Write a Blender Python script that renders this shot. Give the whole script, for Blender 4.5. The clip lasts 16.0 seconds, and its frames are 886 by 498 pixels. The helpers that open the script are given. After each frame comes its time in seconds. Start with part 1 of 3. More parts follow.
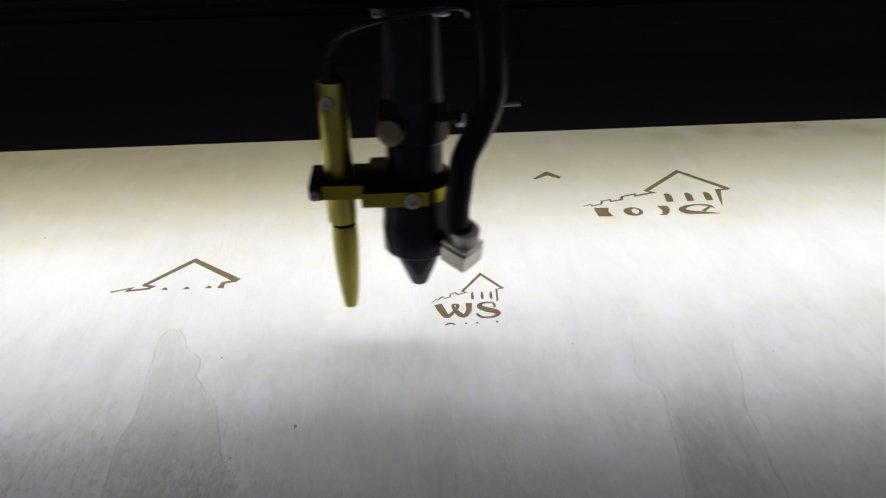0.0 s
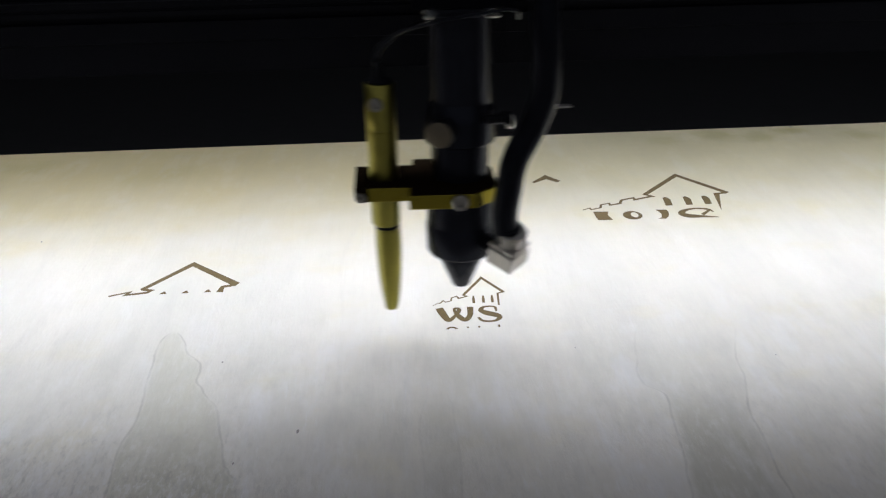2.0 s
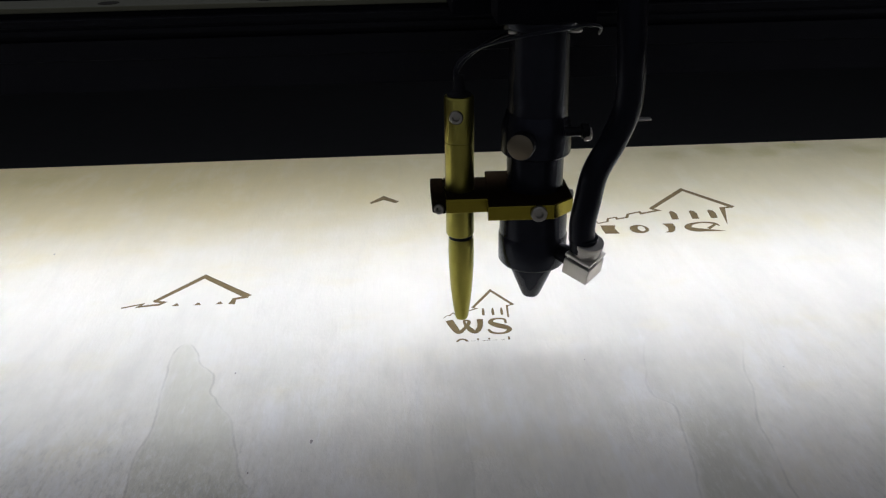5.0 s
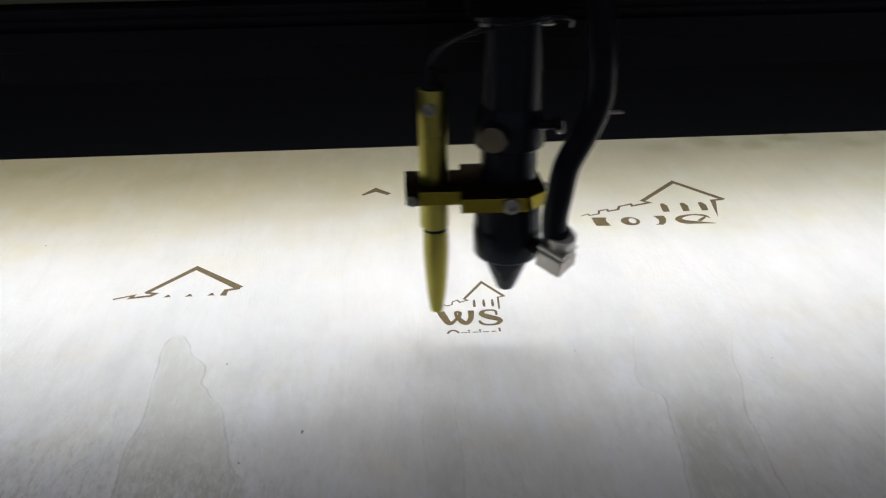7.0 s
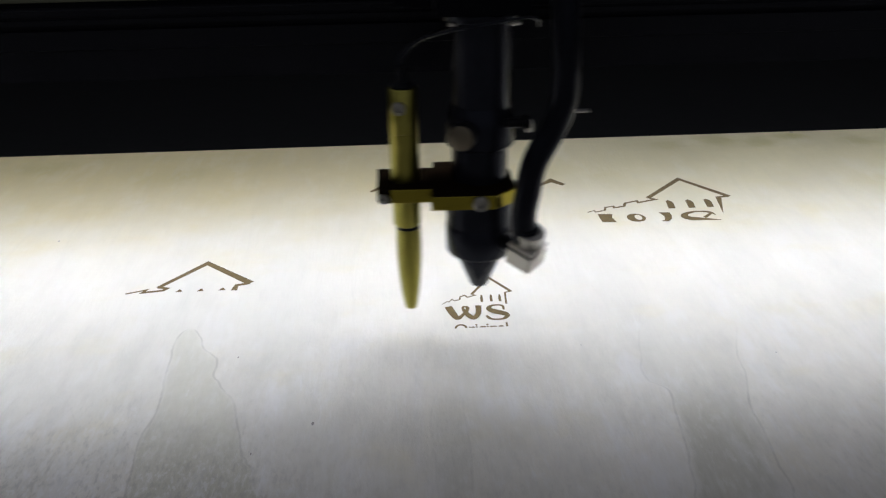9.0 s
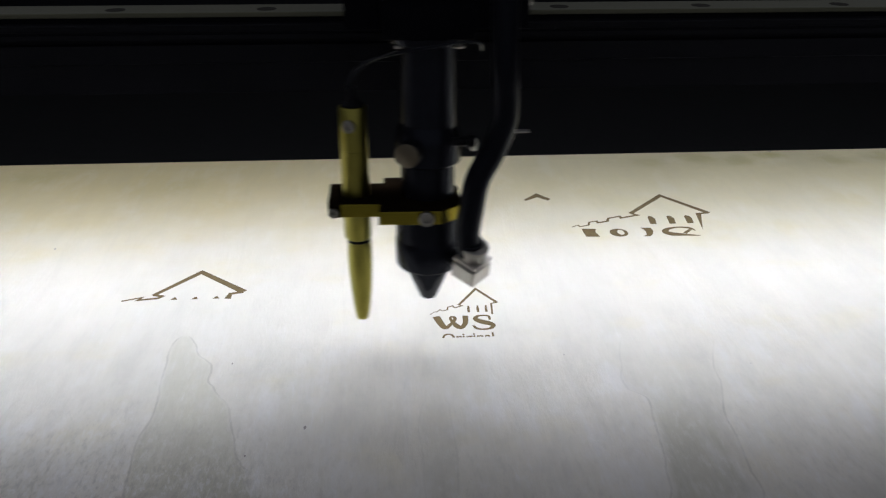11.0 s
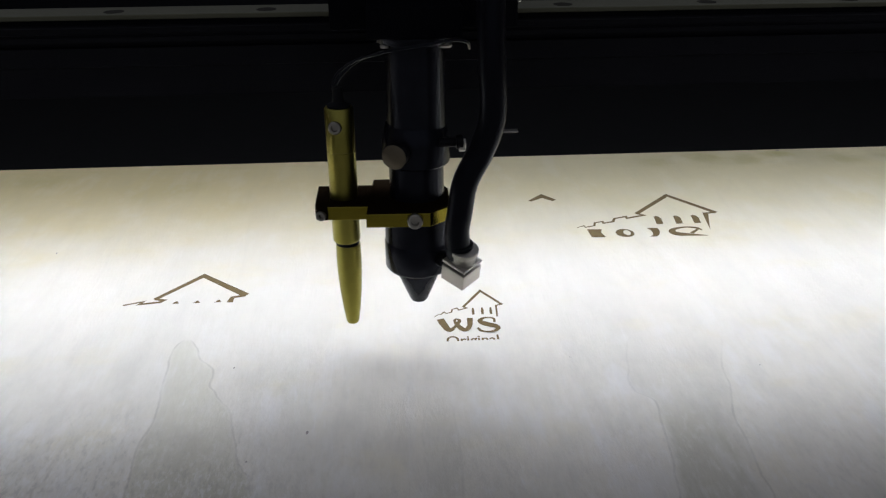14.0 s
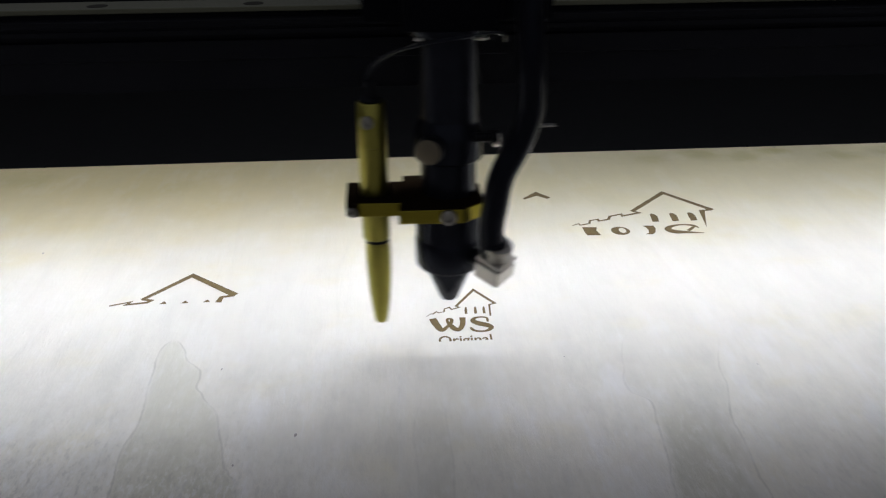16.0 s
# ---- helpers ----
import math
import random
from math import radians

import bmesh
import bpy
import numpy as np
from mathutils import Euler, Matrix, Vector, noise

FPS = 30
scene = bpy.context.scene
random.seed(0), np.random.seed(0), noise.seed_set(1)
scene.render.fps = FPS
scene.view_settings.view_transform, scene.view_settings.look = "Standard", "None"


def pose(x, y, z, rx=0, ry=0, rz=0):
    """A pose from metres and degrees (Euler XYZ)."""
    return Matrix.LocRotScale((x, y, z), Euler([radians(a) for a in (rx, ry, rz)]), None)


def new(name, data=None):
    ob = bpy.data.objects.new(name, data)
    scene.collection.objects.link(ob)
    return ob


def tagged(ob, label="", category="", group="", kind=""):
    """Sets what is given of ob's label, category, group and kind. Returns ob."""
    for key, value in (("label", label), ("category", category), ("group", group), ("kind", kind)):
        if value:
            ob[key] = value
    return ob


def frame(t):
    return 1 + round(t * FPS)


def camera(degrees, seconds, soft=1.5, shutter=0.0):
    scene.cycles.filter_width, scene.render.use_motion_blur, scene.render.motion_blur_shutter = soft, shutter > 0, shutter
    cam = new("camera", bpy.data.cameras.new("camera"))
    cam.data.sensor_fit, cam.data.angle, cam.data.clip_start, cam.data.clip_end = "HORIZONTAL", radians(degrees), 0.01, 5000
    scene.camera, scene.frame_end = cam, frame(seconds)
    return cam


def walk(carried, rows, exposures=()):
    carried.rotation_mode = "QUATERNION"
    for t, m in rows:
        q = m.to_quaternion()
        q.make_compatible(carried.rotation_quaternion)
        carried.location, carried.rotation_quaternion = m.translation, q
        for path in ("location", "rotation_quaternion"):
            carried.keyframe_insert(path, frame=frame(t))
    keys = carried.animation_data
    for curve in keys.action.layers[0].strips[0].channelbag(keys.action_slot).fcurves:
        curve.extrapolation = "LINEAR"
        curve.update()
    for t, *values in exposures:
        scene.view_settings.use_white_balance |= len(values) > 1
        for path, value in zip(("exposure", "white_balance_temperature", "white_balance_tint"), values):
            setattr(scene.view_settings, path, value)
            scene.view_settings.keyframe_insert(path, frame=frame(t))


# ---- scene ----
# ---- camera: seconds, eye, yaw, pitch, roll ----
PATH = [
    (0, -0.0020, -0.0183, 0.1821, -2.87, -27.79, 1.27),
    (0.5, -0.0031, -0.0176, 0.1802, -2.96, -27.65, 1.35),
    (1, -0.0038, -0.0168, 0.1806, -3.21, -27.78, 1.24),
    (1.5, -0.0051, -0.0170, 0.1814, -3.24, -27.64, 1.13),
    (2, -0.0063, -0.0171, 0.1813, -3.44, -27.49, 0.99),
    (2.5, -0.0054, -0.0176, 0.1806, -3.44, -27.00, 1.02),
    (3, -0.0070, -0.0173, 0.1815, -3.32, -26.67, 1.13),
    (3.5, -0.0078, -0.0177, 0.1814, -3.18, -26.59, 1.13),
    (4, -0.0093, -0.0191, 0.1817, -3.15, -26.44, 1.09),
    (6.5, -0.0106, -0.0214, 0.1827, -3.62, -26.56, 0.71),
    (7, -0.0091, -0.0219, 0.1826, -3.65, -26.99, 0.69),
    (7.5, -0.0093, -0.0227, 0.1830, -3.72, -27.10, 0.67),
    (8, -0.0086, -0.0235, 0.1824, -3.75, -27.07, 0.58),
    (8.5, -0.0102, -0.0239, 0.1844, -3.60, -27.18, 0.55),
    (9, -0.0103, -0.0263, 0.1836, -3.26, -27.11, 0.81),
    (11.5, -0.0139, -0.0391, 0.1893, -3.91, -26.14, -0.33),
    (12, -0.0156, -0.0402, 0.1892, -3.79, -26.33, -0.29),
    (12.5, -0.0149, -0.0383, 0.1883, -3.65, -26.68, 0.04),
    (13, -0.0158, -0.0350, 0.1883, -3.28, -26.48, 0.28),
    (13.5, -0.0138, -0.0339, 0.1877, -3.24, -26.32, 0.36),
    (14, -0.0107, -0.0335, 0.1865, -3.62, -26.05, 0.34),
    (14.5, -0.0095, -0.0331, 0.1866, -3.58, -25.89, 0.43),
    (15, -0.0094, -0.0316, 0.1850, -3.70, -25.91, 0.39),
    (15.5, -0.0084, -0.0303, 0.1855, -3.71, -25.95, 0.46),
    (16, -0.0081, -0.0283, 0.1832, -3.87, -26.07, 0.42),
]
cam = camera(57.0, 16.0, soft=1.25, shutter=0.18)
walk(cam, [(t, pose(x, y, z, 90 + p, r, a)) for t, x, y, z, a, p, r in PATH])

# ---- light: even world fill for an unseen room, and the gantry's light bar ----
world = bpy.data.worlds.new("room_fill")
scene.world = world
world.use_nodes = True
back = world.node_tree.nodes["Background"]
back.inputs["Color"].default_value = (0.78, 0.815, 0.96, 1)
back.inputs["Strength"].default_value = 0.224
LED_STRENGTH = 36.5
scene.view_settings.exposure = 0.0


# ---- node helpers ----
class Nodes:
    def __init__(self, name):
        self.mat = bpy.data.materials.new(name)
        self.mat.use_nodes = True
        self.tree = self.mat.node_tree
        self.bsdf = self.tree.nodes["Principled BSDF"]

    def put(self, socket, value):
        if isinstance(value, bpy.types.NodeSocket):
            self.tree.links.new(value, socket)
        else:
            socket.default_value = value

    def math(self, op, a, b=0.0, c=0.0):
        n = self.tree.nodes.new("ShaderNodeMath")
        n.operation = op
        for i, v in enumerate((a, b, c)):
            self.put(n.inputs[i], v)
        return n.outputs[0]

    def smooth(self, v, lo, hi, a=0.0, b=1.0):
        n = self.tree.nodes.new("ShaderNodeMapRange")
        n.interpolation_type = "SMOOTHSTEP"
        for i, w in enumerate((v, lo, hi, a, b)):
            self.put(n.inputs[i], w)
        return n.outputs[0]

    def coords(self):
        return self.tree.nodes.new("ShaderNodeTexCoord").outputs["Object"]

    def scaled(self, vec, s, shift=(0, 0, 0)):
        n = self.tree.nodes.new("ShaderNodeMapping")
        self.put(n.inputs["Vector"], vec)
        n.inputs["Scale"].default_value = s
        n.inputs["Location"].default_value = shift
        return n.outputs[0]

    def noise(self, vec, scale, detail=3.0, rough=0.55):
        n = self.tree.nodes.new("ShaderNodeTexNoise")
        self.put(n.inputs["Vector"], vec)
        n.inputs["Scale"].default_value = scale
        n.inputs["Detail"].default_value = detail
        n.inputs["Roughness"].default_value = rough
        return n.outputs["Fac"]

    def ramp(self, v, stops, kind="LINEAR"):
        n = self.tree.nodes.new("ShaderNodeValToRGB")
        self.put(n.inputs[0], v)
        r = n.color_ramp
        r.interpolation = kind
        while len(r.elements) < len(stops):
            r.elements.new(0.5)
        for e, (p, c) in zip(r.elements, stops):
            e.position = p
            e.color = (c, c, c, 1) if isinstance(c, (int, float)) else (*c, 1)
        return n.outputs[0]

    def mix(self, f, a, b, blend="MIX"):
        n = self.tree.nodes.new("ShaderNodeMix")
        n.data_type, n.blend_type = "RGBA", blend
        self.put(n.inputs["Factor"], f)
        self.put(n.inputs["A"], (*a, 1) if isinstance(a, tuple) else a)
        self.put(n.inputs["B"], (*b, 1) if isinstance(b, tuple) else b)
        return n.outputs["Result"]

    def bump(self, height, strength, distance):
        n = self.tree.nodes.new("ShaderNodeBump")
        self.put(n.inputs["Height"], height)
        n.inputs["Strength"].default_value = strength
        n.inputs["Distance"].default_value = distance
        self.put(self.bsdf.inputs["Normal"], n.outputs[0])


def plain(name, color, rough, metal=0.0, vary=0.15, scale=180.0, bump=0.0, spec=0.5, gritty=0.12, sheen=(1.0, 1.0, 1.0)):
    """A painted or metal surface with grime and fine unevenness."""
    m = Nodes(name)
    co = m.coords()
    grime = m.noise(co, scale, 4.0)
    fine = m.noise(co, scale * 9, 2.0)
    dark = tuple(c * (1 - vary) for c in color)
    light = tuple(min(1, c * (1 + vary)) for c in color)
    m.put(m.bsdf.inputs["Base Color"], m.mix(grime, dark, light))
    m.put(m.bsdf.inputs["Roughness"], m.math("ADD", rough - gritty / 2, m.math("MULTIPLY", fine, gritty)))
    m.bsdf.inputs["Metallic"].default_value = metal
    m.bsdf.inputs["Specular IOR Level"].default_value = spec
    m.bsdf.inputs["Specular Tint"].default_value = (*sheen, 1)
    if bump:
        m.bump(fine, bump, 0.0002)
    return m.mat


def plywood():
    """Pale sanded birch ply: grain along y, tongue-shaped stains, scuffs and yellower patches."""
    m = Nodes("birch_plywood")
    co = m.coords()
    sep = m.tree.nodes.new("ShaderNodeSeparateXYZ")
    m.put(sep.inputs[0], co)
    wob = m.noise(co, 55.0, 4.0)
    x = m.math("ADD", sep.outputs["X"], m.math("MULTIPLY", m.math("SUBTRACT", wob, 0.5), 0.003))
    y = m.math("ADD", sep.outputs["Y"], m.math("MULTIPLY", m.math("SUBTRACT", m.noise(co, 55.0), 0.5), 0.004))

    broad = m.noise(m.scaled(co, (14, 2.6, 1)), 1.0, 4.0)
    streak = m.noise(m.scaled(co, (190, 16, 1)), 1.0, 4.0, 0.65)
    fibre = m.noise(m.scaled(co, (1500, 60, 1)), 1.0, 3.0, 0.6)
    blotch = m.noise(m.scaled(co, (22, 30, 1), (3.1, 1.7, 0)), 1.0, 4.0)
    color = m.mix(m.smooth(broad, 0.35, 0.68), (0.82, 0.775, 0.66), (0.77, 0.735, 0.635))
    color = m.mix(m.math("MULTIPLY", m.smooth(streak, 0.42, 0.72), 0.055), color, (0.56, 0.53, 0.46))
    color = m.mix(m.math("MULTIPLY", m.smooth(blotch, 0.52, 0.78), 0.45), color, (0.78, 0.70, 0.46))
    color = m.mix(m.math("MULTIPLY", m.smooth(fibre, 0.5, 0.75), 0.08), color, (0.50, 0.46, 0.38))

    def tongue(left, right, amount, line, tone, fade=0.004):
        """A stain between two uneven borders, given as stops of (y, x) in metres, with a drying line along its rim."""
        nonlocal color
        t = m.math("DIVIDE", m.math("SUBTRACT", y, 0.05), 0.25)
        border = []
        for stops in (left, right):
            v = m.ramp(t, [((py - 0.05) / 0.25, (px + 0.2) / 0.4) for py, px in stops], "CARDINAL")
            border.append(m.math("SUBTRACT", m.math("MULTIPLY", v, 0.4), 0.2))
        a = m.math("SUBTRACT", x, border[0])
        b = m.math("SUBTRACT", border[1], x)
        d = m.math("MINIMUM", a, b)
        inside = m.math("MULTIPLY", m.smooth(d, -0.0012, 0.0022), m.smooth(y, max(py for py, _ in left), max(py for py, _ in left) - fade))
        tip = max(py for py, _ in left)
        rim = m.math("MULTIPLY", m.smooth(m.math("ABSOLUTE", d), 0.0007, 0.0001), m.smooth(y, tip - 0.001, tip - 0.002 - fade, 0.0, line))
        rim = m.math("MULTIPLY", rim, m.smooth(m.noise(co, 75.0, 2.0), 0.34, 0.62, 0.4, 1.0))
        patchy = m.smooth(m.noise(m.scaled(co, (70, 12, 1)), 1.0, 3.0), 0.25, 0.7, 0.6, 1.0)
        inside = m.math("MULTIPLY", inside, m.smooth(y, 0.26, 0.16, 0.55, 1.0))
        color = m.mix(m.math("MULTIPLY", m.math("MULTIPLY", inside, amount), patchy), color, tone)
        color = m.mix(rim, color, (0.42, 0.39, 0.31))

    tongue([(0.039, -0.0975), (0.1696, -0.1004), (0.1863, -0.1030), (0.2003, -0.1038), (0.2139, -0.1020), (0.2325, -0.1036), (0.2532, -0.1058), (0.2615, -0.1056), (0.2662, -0.1040), (0.2700, -0.1014)],
           [(0.037, -0.0377), (0.167, -0.0582), (0.1811, -0.0635), (0.1867, -0.0675), (0.2043, -0.0719), (0.2205, -0.0768), (0.2313, -0.0853), (0.2452, -0.0868), (0.2524, -0.0930), (0.2600, -0.0958), (0.2656, -0.0988), (0.2700, -0.1012)],
           0.80, 0.42, (0.57, 0.55, 0.41))
    tongue([(0.034, 0.0650), (0.1584, 0.0752), (0.1739, 0.0789), (0.1855, 0.0808), (0.1997, 0.0822), (0.2120, 0.0830), (0.2175, 0.0780), (0.2308, 0.0788), (0.2558, 0.0858), (0.2740, 0.1000)],
           [(0.033, 0.0950), (0.1565, 0.1056), (0.1707, 0.1071), (0.1868, 0.1089), (0.2030, 0.1102), (0.2188, 0.1154), (0.2343, 0.1180), (0.2626, 0.1238), (0.2740, 0.1000)],
           0.34, 0.42, (0.54, 0.52, 0.42), 0.075)
    tongue([(0.034, 0.0665), (0.1584, 0.0765), (0.1739, 0.0800), (0.1855, 0.0820), (0.1997, 0.0835), (0.2090, 0.0850), (0.2186, 0.0894)],
           [(0.033, 0.0860), (0.1568, 0.1011), (0.1724, 0.1029), (0.1903, 0.1030), (0.2069, 0.1010), (0.2186, 0.0894)],
           0.54, 0.0, (0.50, 0.48, 0.35), 0.035)
    tongue([(0.036, -0.0040), (0.1636, -0.0036), (0.1897, -0.0038), (0.2046, -0.0040), (0.2157, -0.0013), (0.2310, 0.0028)],
           [(0.033, 0.0070), (0.1629, 0.0071), (0.1780, 0.0082), (0.1918, 0.0081), (0.2023, 0.0076), (0.2151, 0.0068), (0.2310, 0.0028)],
           0.30, 0.14, (0.53, 0.51, 0.42), 0.03)
    tongue([(0.034, -0.1500), (0.1800, -0.1570), (0.2183, -0.1572), (0.2240, -0.1562), (0.2300, -0.1535)],
           [(0.033, -0.1100), (0.1800, -0.1220), (0.2100, -0.1300), (0.2240, -0.1390), (0.2300, -0.1535)],
           0.10, 0.09, (0.58, 0.55, 0.46), 0.004)

    # the far half is yellower, unevenly so, and more strongly to the left
    far_tone = m.math("MULTIPLY", m.smooth(m.math("ADD", y, m.math("MULTIPLY", blotch, 0.08)), 0.34, 0.49), m.smooth(x, 0.12, -0.22, 0.78, 0.92))
    color = m.mix(far_tone, color, m.mix(m.smooth(x, -0.12, 0.10), (0.72, 0.60, 0.30), (0.70, 0.612, 0.33)))
    # faint weathering along the far edge
    dirt = m.math("MULTIPLY", m.smooth(y, 0.425, 0.475), m.smooth(m.noise(m.scaled(co, (16, 34, 1)), 1.0, 4.0), 0.36, 0.60))
    dirt = m.math("MULTIPLY", dirt, m.smooth(x, 0.08, 0.20, 0.05, 0.22))
    color = m.mix(dirt, color, (0.44, 0.39, 0.20))
    # olive damp blots near the far edge
    for cx, cy, rx, ry, amount in ((0.197, 0.473, 0.020, 0.014, 0.50), (0.222, 0.468, 0.017, 0.016, 0.48), (0.247, 0.477, 0.016, 0.011, 0.68), (0.288, 0.464, 0.022, 0.013, 0.42),
                                   (0.160, 0.468, 0.016, 0.016, 0.30), (0.327, 0.470, 0.026, 0.014, 0.42), (-0.235, 0.462, 0.030, 0.018, 0.25), (-0.150, 0.440, 0.035, 0.025, 0.18)):
        u, v = m.math("DIVIDE", m.math("SUBTRACT", x, cx), rx), m.math("DIVIDE", m.math("SUBTRACT", y, cy), ry)
        far = m.math("SQRT", m.math("ADD", m.math("MULTIPLY", u, u), m.math("MULTIPLY", v, v)))
        far = m.math("ADD", far, m.math("MULTIPLY", m.math("SUBTRACT", wob, 0.5), 1.1))
        color = m.mix(m.smooth(far, 1.0, 0.1, 0.0, amount), color, (0.46, 0.40, 0.13))
    # pale scuffs, broken along the grain
    scuff = m.math("MULTIPLY", m.smooth(m.noise(m.scaled(co, (420, 60, 1)), 1.0, 5.0, 0.7), 0.56, 0.70),
                   m.smooth(m.noise(m.scaled(co, (9, 11, 1), (5.2, 0.4, 0)), 1.0, 3.0), 0.45, 0.62))
    color = m.mix(m.math("MULTIPLY", scuff, m.smooth(y, 0.34, 0.24, 0.0, 0.36)), color, (0.88, 0.87, 0.84))
    # lifted fibres: pale and grey flecks, faded out where the lamp overexposes the wood
    fleck_mask = m.math("MULTIPLY", m.smooth(m.math("ADD", y, m.math("MULTIPLY", m.noise(m.scaled(co, (12, 6, 1)), 1.0, 3.0), 0.10)), 0.32, 0.19),
                        m.smooth(m.noise(m.scaled(co, (17, 13, 1), (2.2, 8.1, 0)), 1.0, 4.0), 0.36, 0.60, 0.15, 1.0))
    fleck_mask = m.math("MULTIPLY", fleck_mask, m.smooth(x, 0.03, -0.09, 0.5, 1.0))
    fleck = m.noise(m.scaled(co, (400, 150, 1), (0.3, 6.1, 0)), 1.0, 3.5, 0.68)
    color = m.mix(m.math("MULTIPLY", m.smooth(fleck, 0.52, 0.64), m.math("MULTIPLY", fleck_mask, 0.62)), color, (0.90, 0.885, 0.85))
    color = m.mix(m.math("MULTIPLY", m.smooth(fleck, 0.48, 0.35), m.math("MULTIPLY", fleck_mask, 0.42)), color, (0.44, 0.42, 0.37))
    grit = m.noise(m.scaled(co, (520, 220, 1), (4.4, 9.1, 0)), 1.0, 2.0, 0.7)
    raw = m.math("MULTIPLY", m.smooth(x, -0.02, -0.10), m.smooth(m.math("ADD", y, m.math("MULTIPLY", fleck, 0.06)), 0.25, 0.19))
    color = m.mix(m.math("MULTIPLY", m.smooth(grit, 0.53, 0.63), m.math("MULTIPLY", raw, 0.55)), color, (0.90, 0.89, 0.86))
    color = m.mix(m.math("MULTIPLY", m.smooth(grit, 0.47, 0.37), m.math("MULTIPLY", raw, 0.5)), color, (0.46, 0.44, 0.38))
    # soft pale streaks along the grain
    pale = m.noise(m.scaled(co, (110, 9, 1), (6.6, 3.1, 0)), 1.0, 4.0, 0.6)
    color = m.mix(m.math("MULTIPLY", m.smooth(pale, 0.50, 0.68), m.smooth(y, 0.30, 0.22, 0.0, 0.18)), color, (0.87, 0.86, 0.83))
    # faint flame figure of the veneer
    flame = m.math("FRACT", m.math("MULTIPLY", m.noise(m.scaled(co, (9, 2.4, 1), (4.0, 0.6, 0)), 1.0, 3.0), 7.0))
    color = m.mix(m.math("MULTIPLY", m.smooth(m.math("ABSOLUTE", m.math("SUBTRACT", flame, 0.5)), 0.10, 0.0), 0.045), color, (0.46, 0.43, 0.36))
    # cloudy patches of sanding dust and handling
    # toned down farther out, where the bar's glare would wash patches pale
    near_weight = m.smooth(y, 0.30, 0.22, 0.35, 1.0)
    cloud = m.noise(m.scaled(co, (58, 34, 1), (9.3, 2.7, 0)), 1.0, 5.0, 0.62)
    color = m.mix(m.math("MULTIPLY", m.smooth(cloud, 0.44, 0.66), m.math("MULTIPLY", near_weight, 0.17)), color, (0.52, 0.50, 0.43))
    color = m.mix(m.math("MULTIPLY", m.smooth(cloud, 0.46, 0.30), m.math("MULTIPLY", near_weight, 0.30)), color, (0.88, 0.86, 0.81))
    mottle = m.noise(m.scaled(co, (300, 70, 1), (1.3, 4.4, 0)), 1.0, 5.0, 0.72)
    color = m.mix(m.math("MULTIPLY", m.smooth(mottle, 0.45, 0.75), m.math("MULTIPLY", near_weight, 0.10)), color, (0.50, 0.475, 0.42))
    # broad dull and pale bands along the grain, where the veneer was wiped
    band = m.noise(m.scaled(co, (60, 20, 1), (2.9, 7.3, 0)), 1.0, 4.0, 0.6)
    color = m.mix(m.math("MULTIPLY", m.smooth(band, 0.50, 0.68), m.math("MULTIPLY", near_weight, 0.17)), color, (0.50, 0.48, 0.42))
    color = m.mix(m.math("MULTIPLY", m.smooth(band, 0.48, 0.32), m.math("MULTIPLY", near_weight, 0.30)), color, (0.87, 0.86, 0.84))
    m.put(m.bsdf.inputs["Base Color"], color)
    m.put(m.bsdf.inputs["Roughness"], m.math("ADD", 0.48, m.math("MULTIPLY", streak, 0.25)))
    m.bsdf.inputs["Specular IOR Level"].default_value = 0.35
    nap = m.noise(m.scaled(co, (420, 170, 1)), 1.0, 5.0, 0.7)
    pits = m.noise(m.scaled(co, (900, 330, 1), (7.7, 2.2, 0)), 1.0, 3.0, 0.7)
    rise = m.math("ADD", m.math("MULTIPLY", nap, 1.0), m.math("MULTIPLY", pits, 0.5))
    m.bump(m.math("ADD", rise, m.math("MULTIPLY", streak, 0.3)), 0.4, 0.0005)
    return m.mat


def burnt_wood():
    m = Nodes("burnt_wood")
    co = m.coords()
    lines = m.noise(m.scaled(co, (160, 2600, 1)), 1.0, 2.0)
    soot = m.noise(co, 260.0, 3.0)
    color = m.mix(soot, (0.135, 0.092, 0.038), (0.225, 0.165, 0.072))
    color = m.mix(m.math("MULTIPLY", m.smooth(lines, 0.5, 0.7), 0.4), color, (0.09, 0.055, 0.025))
    m.put(m.bsdf.inputs["Base Color"], color)
    m.bsdf.inputs["Roughness"].default_value = 0.85
    m.bsdf.inputs["Specular IOR Level"].default_value = 0.20
    return m.mat


def glow(name, color, strength):
    m = Nodes(name)
    m.bsdf.inputs["Base Color"].default_value = (0.8, 0.8, 0.8, 1)
    m.bsdf.inputs["Emission Color"].default_value = (*color, 1)
    m.bsdf.inputs["Emission Strength"].default_value = strength
    return m.mat


COOL = (0.74, 0.82, 1.0)
WOOD = plywood()
BURNT = burnt_wood()
SPECK = plain("dark_resin", (0.34, 0.31, 0.27), 0.8)
BLACK = plain("black_anodised_aluminium", (0.004, 0.004, 0.005), 0.40, vary=0.3, bump=0.05, spec=0.1)
SATIN = plain("satin_black_lens_tube", (0.009, 0.009, 0.012), 0.23, vary=0.3, spec=0.15, gritty=0.06, sheen=COOL)
RUBBER = plain("black_rubber_hose", (0.005, 0.005, 0.007), 0.30, vary=0.2, spec=0.09, sheen=COOL)
CABLE = plain("black_cable_sheath", (0.008, 0.008, 0.010), 0.36, spec=0.12, sheen=COOL)
GOLD = plain("polished_yellow_bracket", (0.26, 0.213, 0.028), 0.24, metal=1.0, vary=0.12, scale=260)
BRASS = plain("yellow_anodised_metal", (0.31, 0.275, 0.06), 0.36, metal=1.0, vary=0.12, scale=260, bump=0.006, gritty=0.04)
